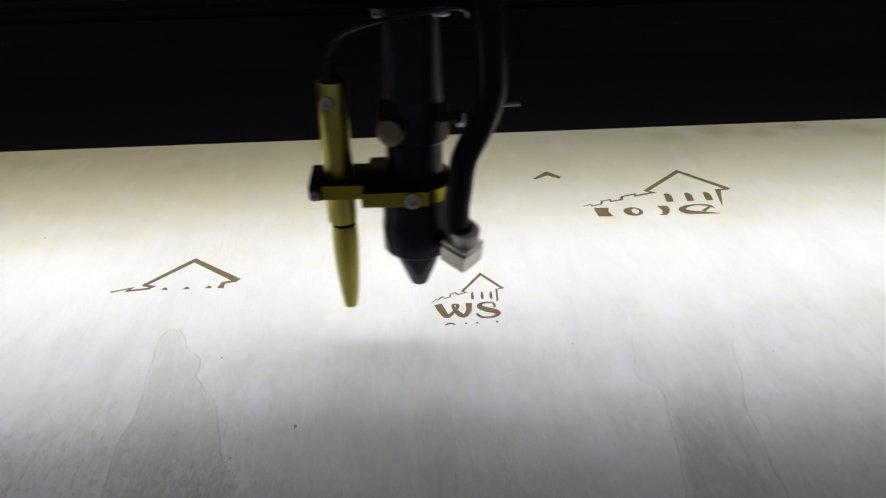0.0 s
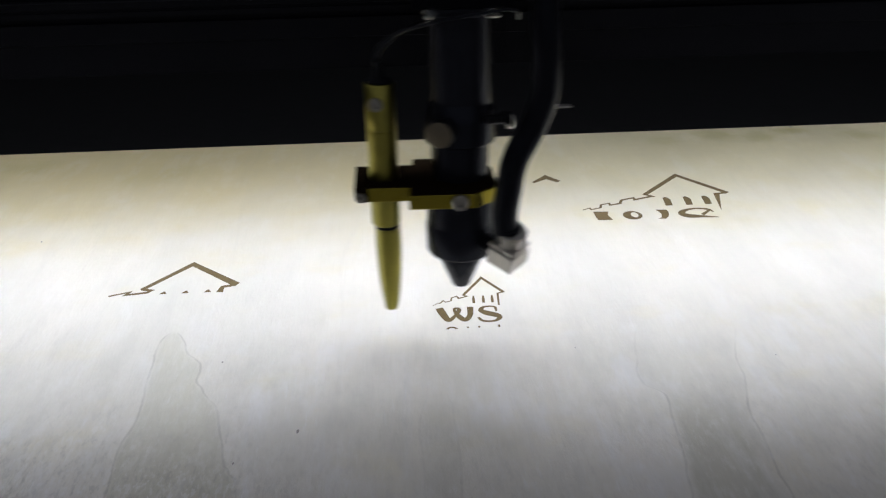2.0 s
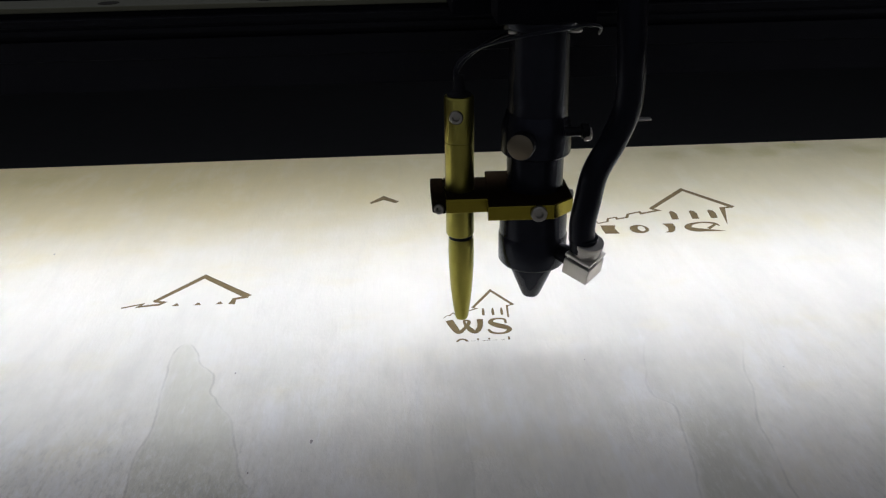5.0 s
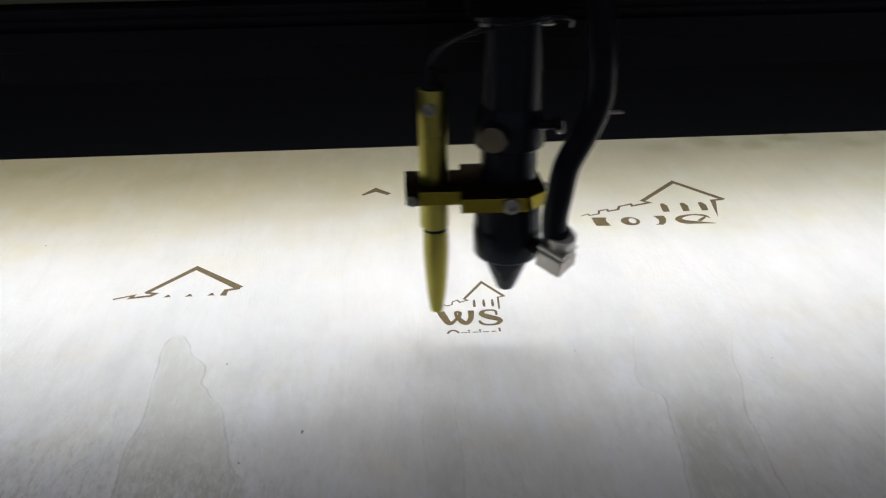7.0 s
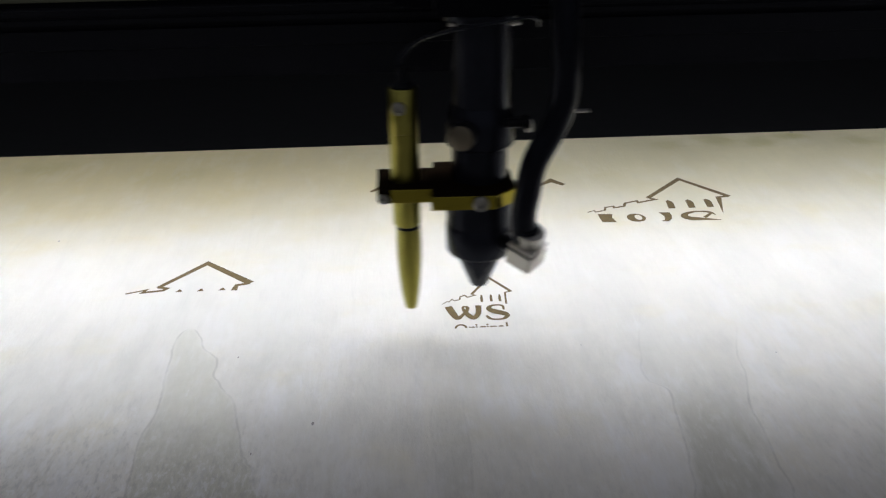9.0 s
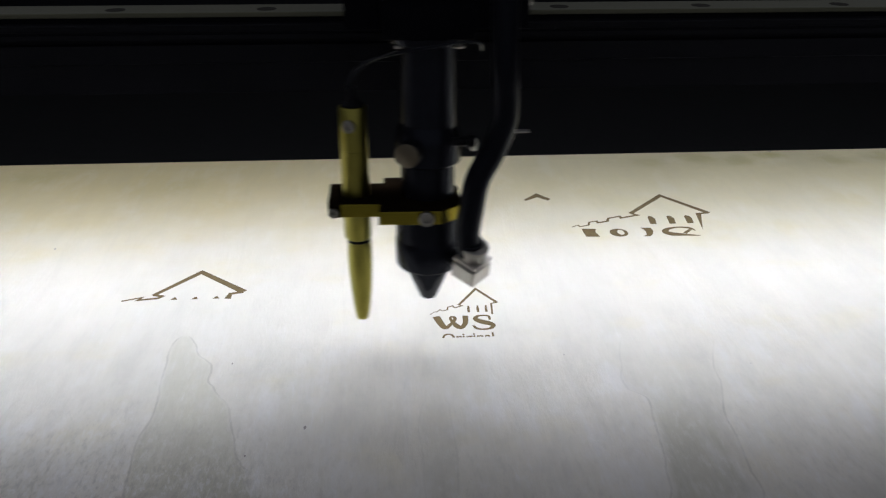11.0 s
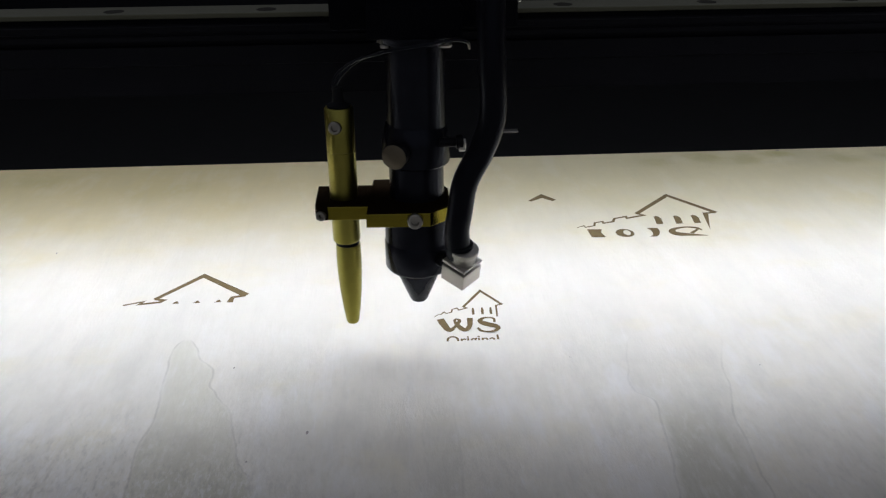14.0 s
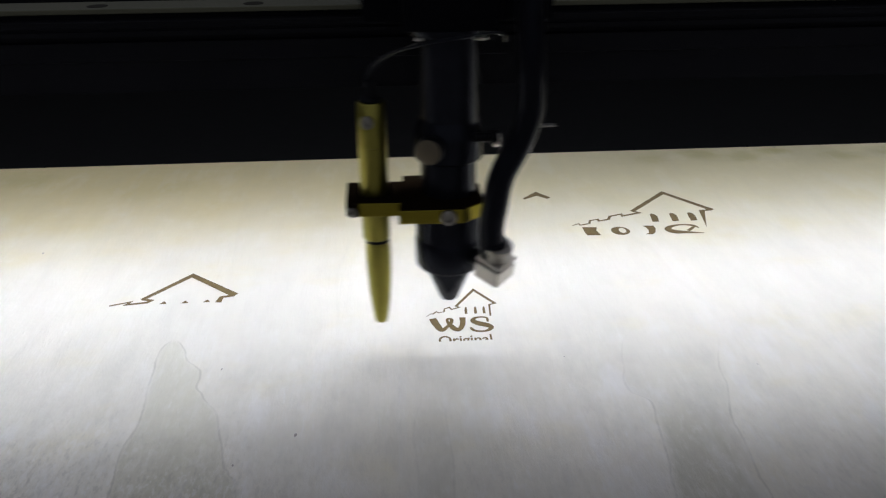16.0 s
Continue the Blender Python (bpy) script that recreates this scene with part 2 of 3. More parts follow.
STEEL = plain("nickel_plated_steel", (0.31, 0.295, 0.265), 0.33, metal=1.0, vary=0.1)
FITTING = plain("nickel_fitting", (0.58, 0.55, 0.49), 0.48, metal=1.0, vary=0.1, bump=0.05)
# dark brown: the unlit bracket tops as paint, and the arm's dark end
SHADE_BROWN = plain("shade_brown_top", (0.009, 0.006, 0.0034), 0.85, vary=0.3, spec=0.0)
CARRIAGE = plain("matt_black_carriage", (0.0035, 0.0035, 0.005), 0.7, vary=0.3, spec=0.03)
BRONZE = plain("dull_bronze_knob_face", (0.135, 0.11, 0.072), 0.42, metal=0.6, vary=0.2)
RAIL = plain("ground_steel_rail", (0.125, 0.122, 0.075), 0.5, metal=0.4, vary=0.12, scale=60)
HOLE = plain("bolt_hole_shade", (0.03, 0.027, 0.02), 0.7, spec=0.1)
BEAM = plain("black_painted_beam", (0.0044, 0.0045, 0.0062), 0.6, vary=0.3, scale=40, spec=0.09)
CASE = plain("black_painted_sheet", (0.0048, 0.005, 0.0065), 0.75, vary=0.3, scale=12, spec=0.15)
COMB = plain("sooty_honeycomb", (0.007, 0.007, 0.007), 0.8, vary=0.3, scale=90, spec=0.1)
DIODE = glow("led_diffuser", (0.930, 0.982, 1.14), LED_STRENGTH)


# ---- mesh helpers (all lengths below in millimetres) ----
MM = 0.001


def part(name, bm, material, parent=None, label="", smooth=False):
    me = bpy.data.meshes.new(name)
    bmesh.ops.recalc_face_normals(bm, faces=bm.faces)
    bm.to_mesh(me)
    bm.free()
    me.materials.append(material)
    if smooth:
        me.shade_smooth()
        me.set_sharp_from_angle(angle=radians(38))
    ob = new(name, me)
    if parent:
        ob.parent = parent
    if label:
        tagged(ob, label)
    return ob


def lathe(profile, cx=0.0, cy=0.0, seg=48):
    """A turned piece round an upright axis: profile of (radius, z) from bottom to top, closed at both ends."""
    bm = bmesh.new()
    rings = []
    for r, z in profile:
        rings.append([bm.verts.new(((cx + r * math.cos(2 * math.pi * i / seg)) * MM, (cy + r * math.sin(2 * math.pi * i / seg)) * MM, z * MM)) for i in range(seg)])
    for a, b in zip(rings, rings[1:]):
        for i in range(seg):
            bm.faces.new((a[i], a[(i + 1) % seg], b[(i + 1) % seg], b[i]))
    bm.faces.new(rings[0])
    bm.faces.new(rings[-1])
    return bm


def placed(bm, m):
    bmesh.ops.transform(bm, matrix=m, verts=bm.verts)
    return bm


def mpose(x, y, z, rx=0, ry=0, rz=0):
    return pose(x * MM, y * MM, z * MM, rx, ry, rz)


def prism(outline, z0, z1, bevel=0.0):
    """An upright prism over an outline of (x, y), with its edges rounded."""
    bm = bmesh.new()
    low = [bm.verts.new((x * MM, y * MM, z0 * MM)) for x, y in outline]
    top = [bm.verts.new((x * MM, y * MM, z1 * MM)) for x, y in outline]
    n = len(outline)
    bm.faces.new(low)
    bm.faces.new(top)
    for i in range(n):
        bm.faces.new((low[i], low[(i + 1) % n], top[(i + 1) % n], top[i]))
    bmesh.ops.recalc_face_normals(bm, faces=bm.faces)
    if bevel:
        bmesh.ops.bevel(bm, geom=list(bm.edges), offset=bevel * MM, segments=2, affect="EDGES", profile=0.5)
    return bm


def block(x0, x1, y0, y1, z0, z1, bevel=0.0):
    return prism([(x0, y0), (x1, y0), (x1, y1), (x0, y1)], z0, z1, bevel)


def spline(points, step=8):
    """Catmull-Rom through the points (any dimension)."""
    p = [np.array(q, float) for q in points]
    p = [2 * p[0] - p[1]] + p + [2 * p[-1] - p[-2]]
    out = []
    for i in range(1, len(p) - 2):
        for k in range(step):
            u = k / step
            out.append(0.5 * (2 * p[i] + (p[i + 1] - p[i - 1]) * u + (2 * p[i - 1] - 5 * p[i] + 4 * p[i + 1] - p[i + 2]) * u * u
                              + (3 * p[i] - p[i - 1] - 3 * p[i + 1] + p[i + 2]) * u ** 3))
    return out + [p[-2]]


def hose(points, radius, seg=14, step=8):
    bm = bmesh.new()
    path = [Vector(q) for q in spline(points, step)]
    rings = []
    side = Vector((0, 1, 0))
    for i, c in enumerate(path):
        way = (path[min(i + 1, len(path) - 1)] - path[max(i - 1, 0)]).normalized()
        u = (side - way * side.dot(way)).normalized()
        v = way.cross(u)
        side = u
        rings.append([bm.verts.new((c + (u * math.cos(2 * math.pi * k / seg) + v * math.sin(2 * math.pi * k / seg)) * radius) * MM) for k in range(seg)])
    for a, b in zip(rings, rings[1:]):
        for k in range(seg):
            bm.faces.new((a[k], a[(k + 1) % seg], b[(k + 1) % seg], b[k]))
    bm.faces.new(rings[0])
    bm.faces.new(rings[-1])
    return bm


def ribbon(points, z=0.12):
    """A flat stroke through points of (x, y, width)."""
    bm = bmesh.new()
    p = [np.array(q, float) for q in points]
    rows = []
    for i, q in enumerate(p):
        a = (q - p[i - 1])[:2] if i else None
        b = (p[i + 1] - q)[:2] if i + 1 < len(p) else None
        dirs = [d / max(np.linalg.norm(d), 1e-9) for d in (a, b) if d is not None]
        n = sum(np.array((-d[1], d[0])) for d in dirs)
        n = n / max(np.linalg.norm(n), 1e-6)
        k = np.array((-dirs[0][1], dirs[0][0]))
        w = q[2] / 2 / max(0.45, float(n @ k))
        rows.append([bm.verts.new(((q[0] + s * w * n[0]) * MM, (q[1] + s * w * n[1]) * MM, (z + 0.0015 * i) * MM)) for s in (1, -1)])
    for a, b in zip(rows, rows[1:]):
        bm.faces.new((a[0], a[1], b[1], b[0]))
    return bm


def patch(outline, z=0.12):
    bm = bmesh.new()
    bm.faces.new([bm.verts.new((x * MM, y * MM, z * MM)) for x, y in outline])
    return bm


def ring(cx, cy, rx, ry, hx, hy, hrx, hry, z=0.12, seg=36):
    """A flat oval with an oval hole."""
    bm = bmesh.new()
    a, b = [], []
    for i in range(seg):
        c, s = math.cos(2 * math.pi * i / seg), math.sin(2 * math.pi * i / seg)
        a.append(bm.verts.new(((cx + rx * c) * MM, (cy + ry * s) * MM, z * MM)))
        b.append(bm.verts.new(((hx + hrx * c) * MM, (hy + hry * s) * MM, z * MM)))
    for i in range(seg):
        j = (i + 1) % seg
        bm.faces.new((a[i], a[j], b[j], b[i]))
    return bm


def screw_head(name, parent, m, r=3.0, h=2.2, material=None, label="nickel socket screw"):
    """A socket-head screw; its axis is the local z of m, its socket a recess."""
    bm = lathe([(r * 0.9, 0), (r, 0.2), (r, h - 0.4), (r * 0.88, h), (r * 0.52, h), (r * 0.46, h - 1.2)], seg=24)
    return part(name, placed(bm, m), material or STEEL, parent, label, smooth=True)


# ---- the machine round the sheet ----
def machine():
    bed = part("machine_bed", block(-760, 760, -560, 980, -60, -30), COMB)
    tagged(bed, "sooty black machine bed under the plywood", "machine bed", kind="structure")
    for name, b in (("wall_back", (-760, 760, 980, 1000, -60, 420)), ("wall_left", (-780, -760, -560, 1000, -60, 300)),
                    ("wall_right", (760, 780, -560, 1000, -60, 300)), ("wall_front", (-780, 780, -580, -560, -60, 60))):
        tagged(part(name, block(*b), CASE), "black painted sheet-metal wall of the machine", "wall", kind="structure")
    for x in range(-640, 641, 80):
        slat = part("support_slat", block(x - 1.5, x + 1.5, -440, 500, -30, -3, 0.4), COMB)
        tagged(slat, "sooty black metal slat under the sheet", "support slat", group="slats of the cutting bed")


def house(parent, roof, eave, steps, label):
    r = part("engraved_house", ribbon(roof), BURNT, parent, label)
    part("eave", ribbon(eave), BURNT, r)
    part("stepped_line", ribbon(steps), BURNT, r)
    return r


def plywood_sheet():
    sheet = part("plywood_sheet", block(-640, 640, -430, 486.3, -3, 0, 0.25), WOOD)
    tagged(sheet, "pale birch plywood sheet with water stains and brown engraving", "plywood")

    # roof with three small triangles, its lower half not yet burnt
    h = house(sheet, [(-124.4, 303.8, 2.3), (-106.2, 326.2, 3.0), (-82.5, 304.9, 3.7)],
              [(-82.8, 304.9, 2.0), (-88.6, 303.4, 2.0), (-89.2, 298.7, 3.0)],
              [(-124.3, 304.2, 1.8), (-119.9, 302.9, 1.8), (-121.5, 301.1, 1.8), (-130.4, 299.8, 1.5), (-129.1, 302.2, 1.4), (-137.6, 299.3, 1.2)],
              "brown laser-burnt roof outline on the plywood")
    for x, y in ((-113.9, 300.3), (-104.3, 300.2), (-94.6, 300.3)):
        part("window_tip", patch([(x - 1.7, y - 1.1), (x + 1.6, y - 1.0), (x + 0.5, y + 1.1), (x - 0.2, y + 1.3)]), BURNT, h)

    # the wide house with the upper halves of its letters
    h = house(sheet, [(124.8, 384.4, 2.6), (150.2, 410.0, 3.0), (170.3, 382.6, 3.3)],
              [(170.0, 383.0, 2.0), (162.7, 382.0, 2.0)],
              [(124.8, 385.0, 1.8), (128.4, 382.1, 1.8), (117.8, 378.6, 1.7), (117.7, 381.1, 1.5), (110.6, 378.6, 1.5), (108.9, 374.5, 1.6), (103.1, 372.9, 1.4),
               (103.1, 375.2, 1.2), (98.4, 373.8, 1.2), (97.3, 370.1, 1.2), (91.9, 368.2, 1.0), (91.5, 370.3, 0.8), (87.4, 368.1, 0.7)],
              "brown laser-burnt house with a stepped line and half letters")
    part("post", patch([(162.5, 382.9), (165.6, 382.0), (158.8, 360.1)]), BURNT, h)
    for x, y in ((134.2, 374.8), (145.2, 374.7), (155.4, 374.7)):
        part("window", patch([(x - 2.1, y - 5.4), (x + 1.6, y - 5.4), (x + 2.7, y + 1.9), (x + 1.9, y + 4.6), (x + 0.6, y + 5.8), (x - 0.9, y + 4.6), (x - 1.2, y + 1.9)]), BURNT, h)
    part("letter_piece", patch([(92.3, 365.7), (100.2, 365.0), (98.9, 361.1), (100.2, 354.8), (92.7, 355.3), (92.3, 359.7)]), BURNT, h)
    part("letter_piece", ring(111.6, 359.4, 5.0, 5.1, 112.8, 359.8, 1.9, 3.1), BURNT, h)
    part("letter_piece", patch([(125.1, 365.0), (130.9, 364.5), (131.0, 360.4), (129.6, 356.2), (127.4, 353.7), (123.5, 354.0), (125.9, 355.6), (126.8, 359.6), (126.0, 363.1)]), BURNT, h)
    s = spline([(154.3, 359.5, 0.6), (152.3, 362.9, 2.2), (146.3, 364.4, 1.6), (139.6, 362.4, 2.6), (137.5, 358.8, 4.2), (140.1, 355.9, 4.6), (145.6, 354.8, 3.2), (154.9, 353.0, 0.6)], 7)
    part("letter_piece", ribbon(s), BURNT, h)
    part("letter_piece", ribbon([(153.2, 362.2, 1.4), (147.4, 356.6, 2.2)]), BURNT, h)

    # the small house above its two letters
    h = house(sheet, [(17.4, 286.3, 1.25), (26.8, 301.1, 1.5), (35.5, 287.5, 1.5)],
              [(35.2, 287.9, 0.9), (32.6, 287.0, 0.9), (32.0, 277.2, 0.8)],
              [(17.5, 286.7, 0.8), (19.1, 285.6, 0.8), (15.5, 284.0, 0.8), (14.6, 285.9, 0.8), (12.4, 284.7, 0.7), (12.0, 282.3, 0.7), (9.6, 281.4, 0.6),
               (8.7, 282.8, 0.6), (7.1, 280.6, 0.6), (6.2, 281.0, 0.4), (4.1, 278.7, 0.4)],
              "small brown laser-burnt house above two letters")
    for x, y in ((21.7, 282.6), (25.9, 282.6), (29.7, 282.5)):
        part("window", ribbon([(x + 0.2, y + 3.0, 0.7), (x, y, 1.25), (x - 0.1, y - 3.0, 1.1)]), BURNT, h)
    w = spline([(6.6, 276.8, 3.3), (8.0, 271.7, 3.3), (9.9, 267.0, 2.6), (12.2, 269.1, 1.7), (14.4, 272.9, 1.7), (14.8, 275.4, 1.5), (13.2, 275.9, 1.2), (13.0, 273.6, 1.4),
                (15.0, 268.5, 2.7), (17.0, 266.6, 2.4), (19.1, 270.3, 2.3), (19.7, 276.6, 2.7)], 7)
    part("letter", ribbon(w), BURNT, h)
    s = spline([(30.3, 272.4, 0.9), (30.1, 275.6, 1.2), (27.7, 276.5, 1.2), (24.9, 275.8, 1.6), (24.1, 273.5, 2.6), (26.4, 271.2, 3.5), (29.8, 269.4, 3.3), (31.2, 267.5, 2.3),
                (29.6, 265.3, 1.6), (26.4, 264.7, 1.3), (23.6, 265.7, 1.5), (22.4, 268.2, 1.0)], 7)
    part("letter", ribbon(s), BURNT, h)

    # two roof tips just begun at the far side
    part("engraved_roof_tip", ribbon([(-29.8, 407.0, 1.8), (-22.3, 414.3, 4.4), (-14.5, 407.1, 3.2)]), BURNT, sheet, "small brown burnt roof tip")
    part("engraved_roof_tip", ribbon([(67.2, 407.4, 1.8), (75.7, 414.8, 4.4), (82.0, 407.5, 3.2)]), BURNT, sheet, "small brown burnt roof tip")

    for x, y, r in ((-187.6, 357.2, 0.70), (-78.3, 245.0, 0.56), (-45.5, 202.0, 0.95), (-64.8, 187.8, 0.56), (132.5, 232.0, 0.35), (57.7, 243.1, 0.35), (-193.9, 238.5, 0.49), (250.8, 484.4, 1.6)):
        part("speck", patch([(x + r * 0.6 * math.cos(a) * random.uniform(0.7, 1.1), y + r * math.sin(a) * random.uniform(0.8, 1.4)) for a in np.arange(0, 6.28, 0.7)], 0.08), SPECK, sheet)
    return sheet


def word(sheet):
    """The word being burnt, on a face that leans 2.9 degrees: it comes out of the wood line by line as it rises."""
    cu = bpy.data.curves.new("engraved_word", "FONT")
    cu.body, cu.size, cu.offset, cu.resolution_u = "Original", 8.35 * MM, 0.13 * MM, 6
    tmp = new("engraved_word", cu)
    bpy.context.view_layer.update()
    me = bpy.data.meshes.new_from_object(tmp.evaluated_get(bpy.context.evaluated_depsgraph_get()))
    bpy.data.objects.remove(tmp)
    co = np.array([v.co[:] for v in me.vertices])
    wide, tall = co[:, 0].max() - co[:, 0].min(), co[:, 1].max()
    k = 22.4 * MM / wide
    for v in me.vertices:
        v.co.x, v.co.y = (v.co.x - co[:, 0].min()) * k, v.co.y * 6.0 * MM / tall
    me.materials.append(BURNT)
    ob = new("engraved_word", me)
    ob.parent = sheet
    return tagged(ob, "half-burnt brown word under the letters")


# ---- gantry: beam, rail and the light bar behind it; y = 0 is the nozzle's line ----
def gantry():
    g = new("gantry")
    tagged(g, "black gantry beam with a steel linear rail", "gantry")
    # lip down to z 98, unseen, added to cut off the light bar's spill
    outline = [(38, 98.0), (38, 110), (36.8, 110.4), (36.8, 117.6), (38.4, 118.2), (38.4, 119.6), (35.6, 120.0), (35.6, 122.0), (36.2, 122.3), (36.2, 123.0), (35.6, 123.3), (35.6, 125.6), (66, 125.6), (66, 114.6), (40, 114.6), (40, 98.0)]
    bm = bmesh.new()
    ends = [[bm.verts.new((x * MM, y * MM, z * MM)) for y, z in outline] for x in (-740, 740)]
    for e in ends:
        bm.faces.new(e)
    for i in range(len(outline)):
        j = (i + 1) % len(outline)
        bm.faces.new((ends[0][i], ends[0][j], ends[1][j], ends[1][i]))
    part("beam", bm, BEAM, g, "black painted beam")
    rail = part("linear_rail", block(-700, 700, 41.0, 59, 127.6, 129.6, 0.3), RAIL, g, "pale ground steel rail with bolt holes drawn as dark discs")
    part("rail_base", block(-700, 700, 42.5, 57.5, 125.4, 127.8), BEAM, rail, "black rail flank")
    # bolt holes are dark discs; the shade of their recess is put into the colour
    for k in range(-11, 12):
        part("bolt_hole", placed(lathe([(3.9, 0), (4.0, 0.15), (3.3, 0.2), (3.0, 0.12)], seg=20), mpose(-0.45 + 60 * k, 48, 129.55)), HOLE, rail)
    bar = part("light_bar", block(-460, 640, 48, 63, 112.4, 114.5, 0.4), BEAM, g, "black light bar housing")
    part("diffuser", block(-450, 630, 52, 59.4, 110.8, 112.3, 0.3), DIODE, bar, "glowing white diffuser")
    return g


# ---- laser head: x = y = 0 is the beam, z = 0 the face of the sheet ----
def laser_head():
    h = new("laser_head")
    tagged(h, "black laser head with a yellow pointer pen and air hose", "laser head")
    ax = -0.8
    part("nozzle", lathe([(2.2, 23.8), (3.1, 23.4), (3.6, 24.1), (7.4, 33.4), (9.4, 39.0), (9.4, 41)], ax), SATIN, h, "black cone nozzle", smooth=True)
    part("lens_holder", lathe([(9, 38.8), (12.2, 39.0), (13.0, 40.2), (13.05, 50.6), (12.8, 51.0), (12.7, 51.6), (12.7, 66.4)], ax), SATIN, h, smooth=True)
    part("lower_tube", lathe([(10.4, 66.2), (10.4, 84)], ax), SATIN, h, smooth=True)
    part("collar", lathe([(10.6, 83.0), (12.2, 83.2), (12.7, 83.8), (12.7, 91.4), (12.3, 94.0), (11.6, 96.4), (11.0, 98.4)], ax), SATIN, h, smooth=True)
    part("upper_tube", lathe([(10.9, 95.5), (10.9, 130)], ax + 0.4), SATIN, h, smooth=True)
    part("flange", lathe([(10.2, 128.0), (13.6, 128.4), (14.0, 129.0), (14.0, 131.0), (13.4, 131.6)], ax), SATIN, h, smooth=True)

    # bright nickel discs put under the flange for the glints along its rim
    for x, big in ((-11.2, 1.5), (9.8, 2.5)):
        screw_head("flange_glint", h, mpose(x, -7.5, 128.2, 180, 0, 0), big, 0.9, FITTING)
    at = mpose(ax - 5.8, -11.0, 90.7, 90, 0, -22)
    knob = part("thumb_knob", placed(lathe([(2.2, 0), (2.2, 2.4), (4.5, 2.6), (4.8, 3.0), (4.8, 6.2), (4.6, 6.6), (4.4, 6.6)], seg=32), at), BLACK, h, "black knurled thumb knob", smooth=True)
    part("knob_face", placed(lathe([(4.5, 0), (4.5, 0.3), (4.2, 0.5)], seg=32), at @ mpose(0, 0, 6.5)), BRONZE, knob, "dull bronze knob face", smooth=True)

    clamp = part("clamp_bracket", prism([(-20.0, -18.6), (3.4, -19.2), (11.3, -12.8), (11.5, 5), (8.6, 11), (-9, 16), (-17.8, 16)], 64.2, 69.6, 0.25), GOLD, h, "yellow anodised clamp bracket")
    # thin plate added to paint the yellow bracket's top dark, as if unlit
    part("clamp_top_shade", prism([(-19.7, -18.2), (3.2, -18.8), (10.9, -12.6), (11.1, 4.9), (8.3, 10.6), (-9.1, 15.6), (-17.5, 15.7)], 69.4, 69.9, 0.12), SHADE_BROWN, clamp, "thin dark plate for the bracket's shaded top")
    screw_head("screw", clamp, mpose(-2.2, -19.0, 66.9, 90, 0, 2), 2.9, 2.0)
    screw_head("screw", clamp, mpose(11.3, -4.4, 67.6, 0, 90, 0), 1.7, 1.6)
    arm = part("pointer_arm", prism([(-34.4, -10.2), (-15.4, -10.6), (-15.4, 10.8), (-34.4, 11.2)], 64.0, 69.3, 0.25), GOLD, h, "yellow anodised pointer arm")
    # painted shade again, over the arm's yellow top
    part("arm_top_shade", prism([(-34.2, -9.8), (-15.5, -10.2), (-15.5, 10.4), (-34.2, 10.8)], 69.1, 69.6, 0.12), SHADE_BROWN, arm)
    end = part("arm_end", prism([(-39.3, -8.2), (-37.9, -9.9), (-34.5, -10.0), (-34.5, 11.0), (-39.3, 11.2)], 63.8, 69.6, 0.35), SHADE_BROWN, arm, "dark slotted end of the arm")
    screw_head("screw", end, mpose(-36.9, -9.8, 65.9, 90, 0, -12), 1.9, 1.4)

    px, py = -28.7, 0.0
    pen = part("pointer_pen", lathe([(4.8, 51.0), (5.2, 51.4), (5.35, 52.0), (5.35, 87.9), (5.15, 88.0), (5.15, 88.3), (5.35, 88.4), (5.35, 104.2), (4.9, 104.8), (3.0, 104.9)], px, py), BRASS, h, "yellow metal pointer pen barrel", smooth=True)
    part("pen_groove", lathe([(4.5, 49.4), (4.5, 51.2)], px + 0.2, py), BLACK, pen, "black groove", smooth=True)
    part("pen_tip", lathe([(1.4, 13.4), (2.3, 13.8), (2.7, 15.0), (3.6, 21.5), (4.3, 28.5), (4.8, 37), (4.95, 44), (4.8, 49.6)], px + 0.4, py), BRASS, pen, "tapered yellow pen tip", smooth=True)
    part("pen_cap", lathe([(4.2, 104.8), (4.2, 105.6), (2.2, 106.6), (1.7, 112.0)], px, py), CASE, pen, "black cable boot", smooth=True)
    screw_head("screw", pen, mpose(px - 1.3, -4.9, 98.4, 90, 0, -10), 2.5, 1.5)

    part("pointer_cable", hose([(-29.6, 0, 108), (-30.2, 0.2, 112.5), (-28.2, 0, 117), (-22.4, -3, 121.6), (-15.7, -9, 125.0), (-8, -14, 127.8), (0, -16, 129.4), (9, -16.2, 130.8), (14, -15, 130.9), (17.4, -12, 129.4), (18.6, -5, 126)], 0.5, 10), CABLE, h, smooth=True)
    part("pointer_cable", hose([(-28.8, 1, 108), (-29.4, 1.2, 112), (-26.6, 2.0, 116.4), (-21.6, 4, 119.9), (-16, 9, 121.8), (-8, 15, 122.8), (2, 20, 122)], 0.6, 10), CABLE, h, smooth=True)

    part("air_hose", hose([(13.9, -20.6, 53.0), (12.9, -22.4, 62.9), (13.9, -23.6, 72.2), (15.8, -24.2, 83.5), (21.1, -24, 94.4), (24.3, -25, 104.2), (25.0, -25.5, 112), (24.4, -26, 122), (23.9, -25, 134.4), (23.6, -23, 154)], 4.65, 20), RUBBER, h, "glossy black air hose", smooth=True)
    tilt = mpose(14.8, -20, 47.0, 15, 4, 0) @ mpose(0, 0, 0, 0, 0, 47)
    nut = part("hose_nut", placed(block(-5.3, 5.3, -5.3, 5.3, -4.9, 1.9, 0.4), tilt), FITTING, h, "square nickel hose elbow")
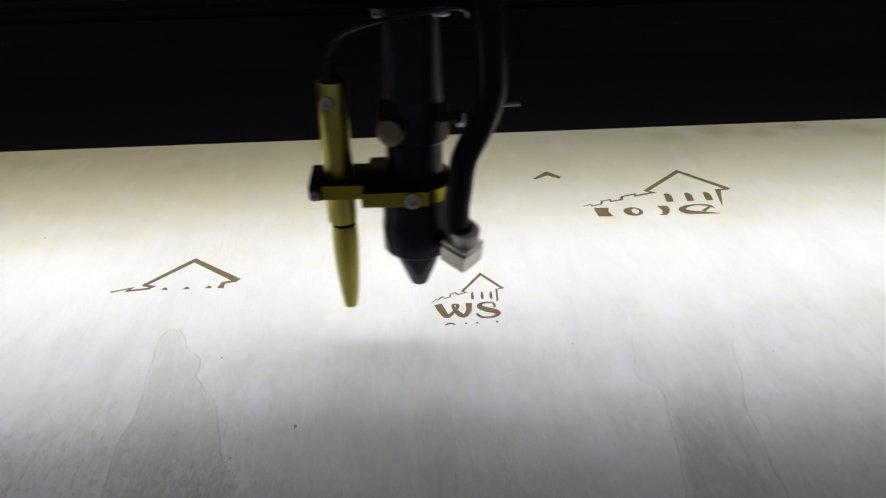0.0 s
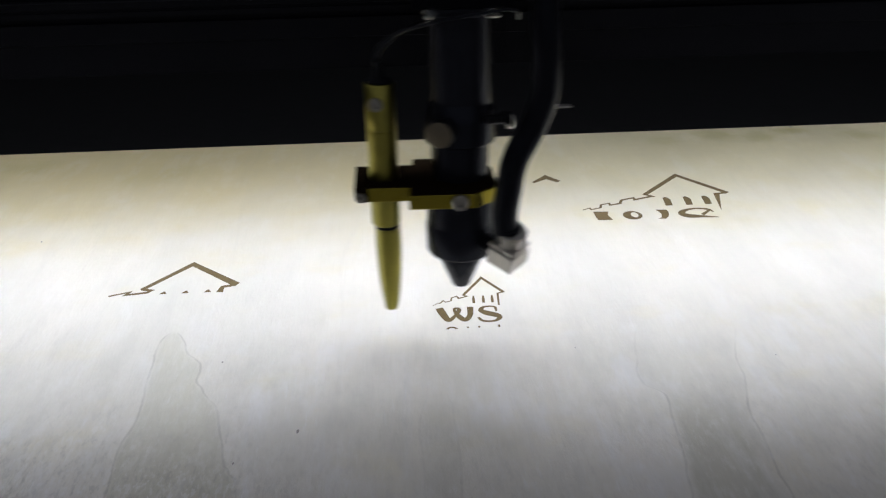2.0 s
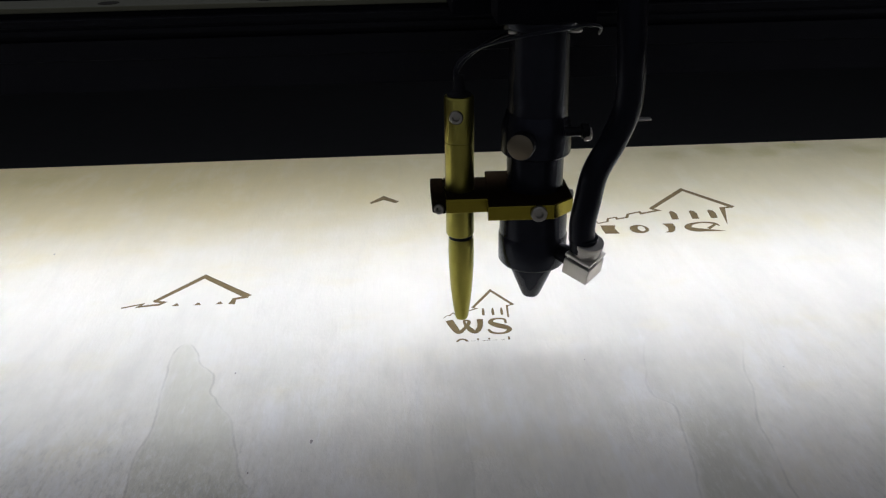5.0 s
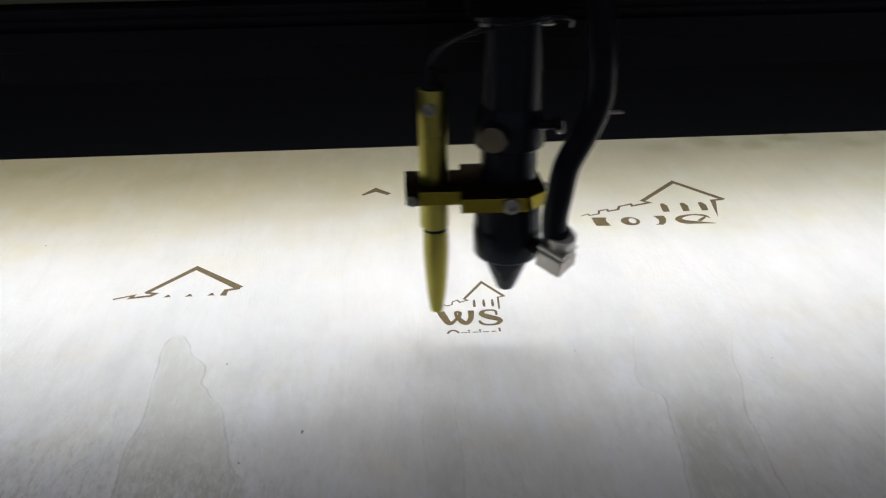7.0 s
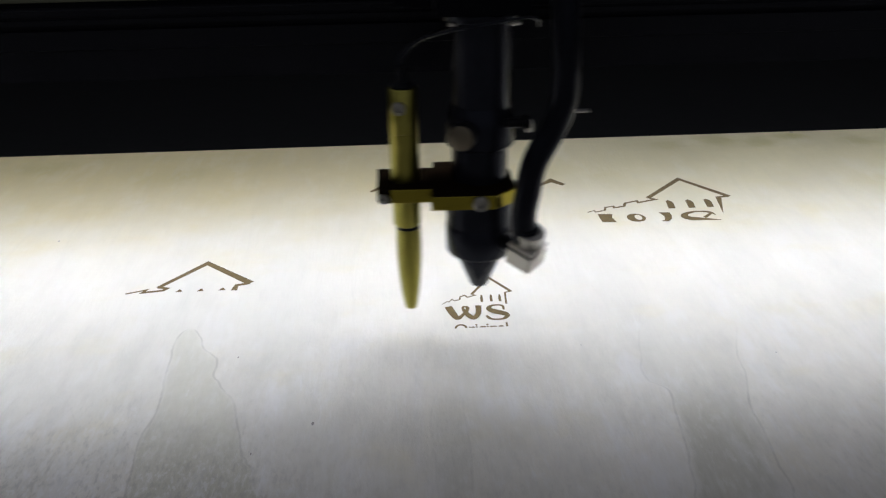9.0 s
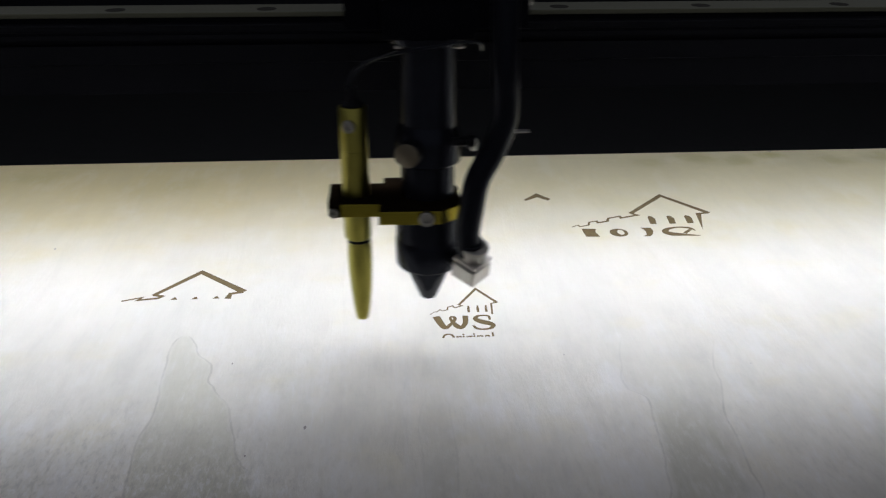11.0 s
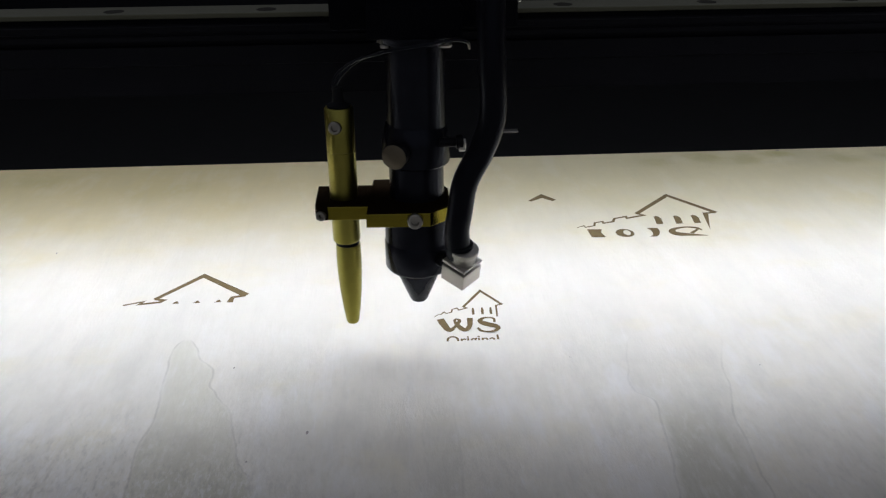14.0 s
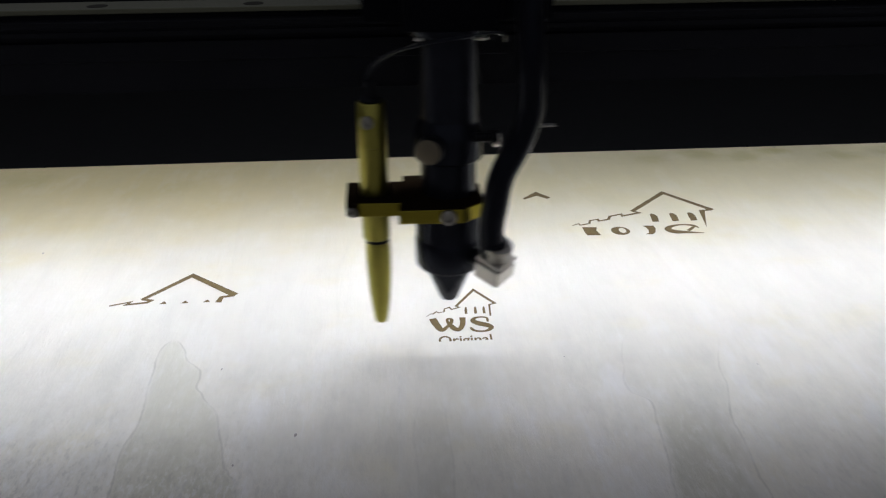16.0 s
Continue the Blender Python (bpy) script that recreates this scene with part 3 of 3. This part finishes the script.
    # black core gives the shadow gap between block and plate its dark colour
    part("neck_shade", placed(block(-4.3, 4.3, -4.3, 4.3, 1.7, 3.6), tilt), BLACK, nut, "black core painted as the shaded gap under the plate")
    part("nut_plate", placed(block(-5.3, 5.3, -5.3, 5.3, 3.2, 4.5, 0.3), tilt), FITTING, nut, "square nickel plate")
    cup = tilt @ mpose(0.2, -0.1, 4.3)
    part("ferrule", placed(lathe([(4.9, 0), (5.0, 0.3), (5.0, 3.2), (5.2, 3.8), (5.4, 4.2), (5.4, 5.6), (4.9, 5.9)], seg=32), cup), STEEL, nut, "nickel ferrule", smooth=True)
    part("retaining_ring", placed(lathe([(4.6, 0), (5.2, 0.2), (5.2, 1.7), (4.7, 1.9)], seg=32), mpose(13.8, -21.2, 56.6, 6, 1, 0)), RUBBER, nut, smooth=True)
    part("nipple", placed(lathe([(3.4, 0), (3.4, 14)], seg=24), mpose(7.0, -7.6, 46.4, 0, 90, -58)), BLACK, nut, smooth=True)

    # small hardware behind the hose
    part("side_screw", placed(lathe([(1.7, 0), (1.7, 6.0), (2.6, 6.1), (2.6, 8.4), (2.2, 8.8)], seg=20), mpose(7.4, -10, 93.4, 0, 90, 0)), BLACK, h, "black side screw", smooth=True)
    part("side_screw_head", placed(lathe([(2.5, 0), (2.5, 2.0), (2.1, 2.4)], seg=6), mpose(14.6, -10, 92.2, 0, 90, 0)), FITTING, h, "steel screw head")
    part("hose_clip", block(27.6, 34.4, -21.5, -18.8, 100.0, 100.7, 0.25), STEEL, h, "small steel hose clip")

    plate = part("carriage_plate", block(-30.5, 37, 6, 56, 131, 176, 0.5), CARRIAGE, h, "black carriage block on the rail")
    for x in (-20, 30):
        screw_head("screw", plate, mpose(x, 6.2, 160, 90, 0, 0), 2.6, 2.0)
    screw_head("screw", plate, mpose(38.4, 20, 139, 0, 90, 0), 2.0, 1.8)
    part("tube_seat", block(-17, 15.4, -14, 8, 131.4, 142, 0.4), CARRIAGE, h)
    return h


# ---- build ----
machine()
SHEET = plywood_sheet()
WORD = word(SHEET)
GANTRY = gantry()
HEAD = laser_head()


# ---- what moves ----
def line_y(t):
    """How far out the line being burnt lies, in metres: the gantry creeps towards the near edge."""
    return 0.2607 - 0.00016 * t


PHASE = ((0, 0.574), (0.5, 0.59), (1, 0.545), (2, 0.56), (3, 0.49), (3.5, 0.49), (4, 0.445), (6.5, 0.91), (7, 0.87), (7.5, 0.835), (8, 0.80), (8.5, 0.77), (9, 0.69), (11.5, 0.60), (12, 0.53), (12.5, 0.577), (13.5, 0.423), (14.5, 0.451), (15.5, 0.516), (16, 0.538))


def head_x(t):
    """The head sweeps to and fro about three times a second."""
    w = 2 * math.pi * 3.0705 * t + float(np.interp(t, [p[0] for p in PHASE], [p[1] for p in PHASE]))
    return 0.01815 - 0.02167 * math.cos(w) + -0.00016 * math.cos(3 * w)


def motions():
    walk(GANTRY, [(t, pose(0, line_y(t), 0)) for t in (0, 8, 16)])
    walk(HEAD, [(k / 30, pose(head_x(k / 30), line_y(k / 30), -0.002)) for k in range(481)])
    lean = 0.05
    walk(WORD, [(t, pose(0.0082, 0.2562, lean * (0.2562 - line_y(t)), math.degrees(math.atan(lean)))) for t in (0, 8, 16)])


motions()
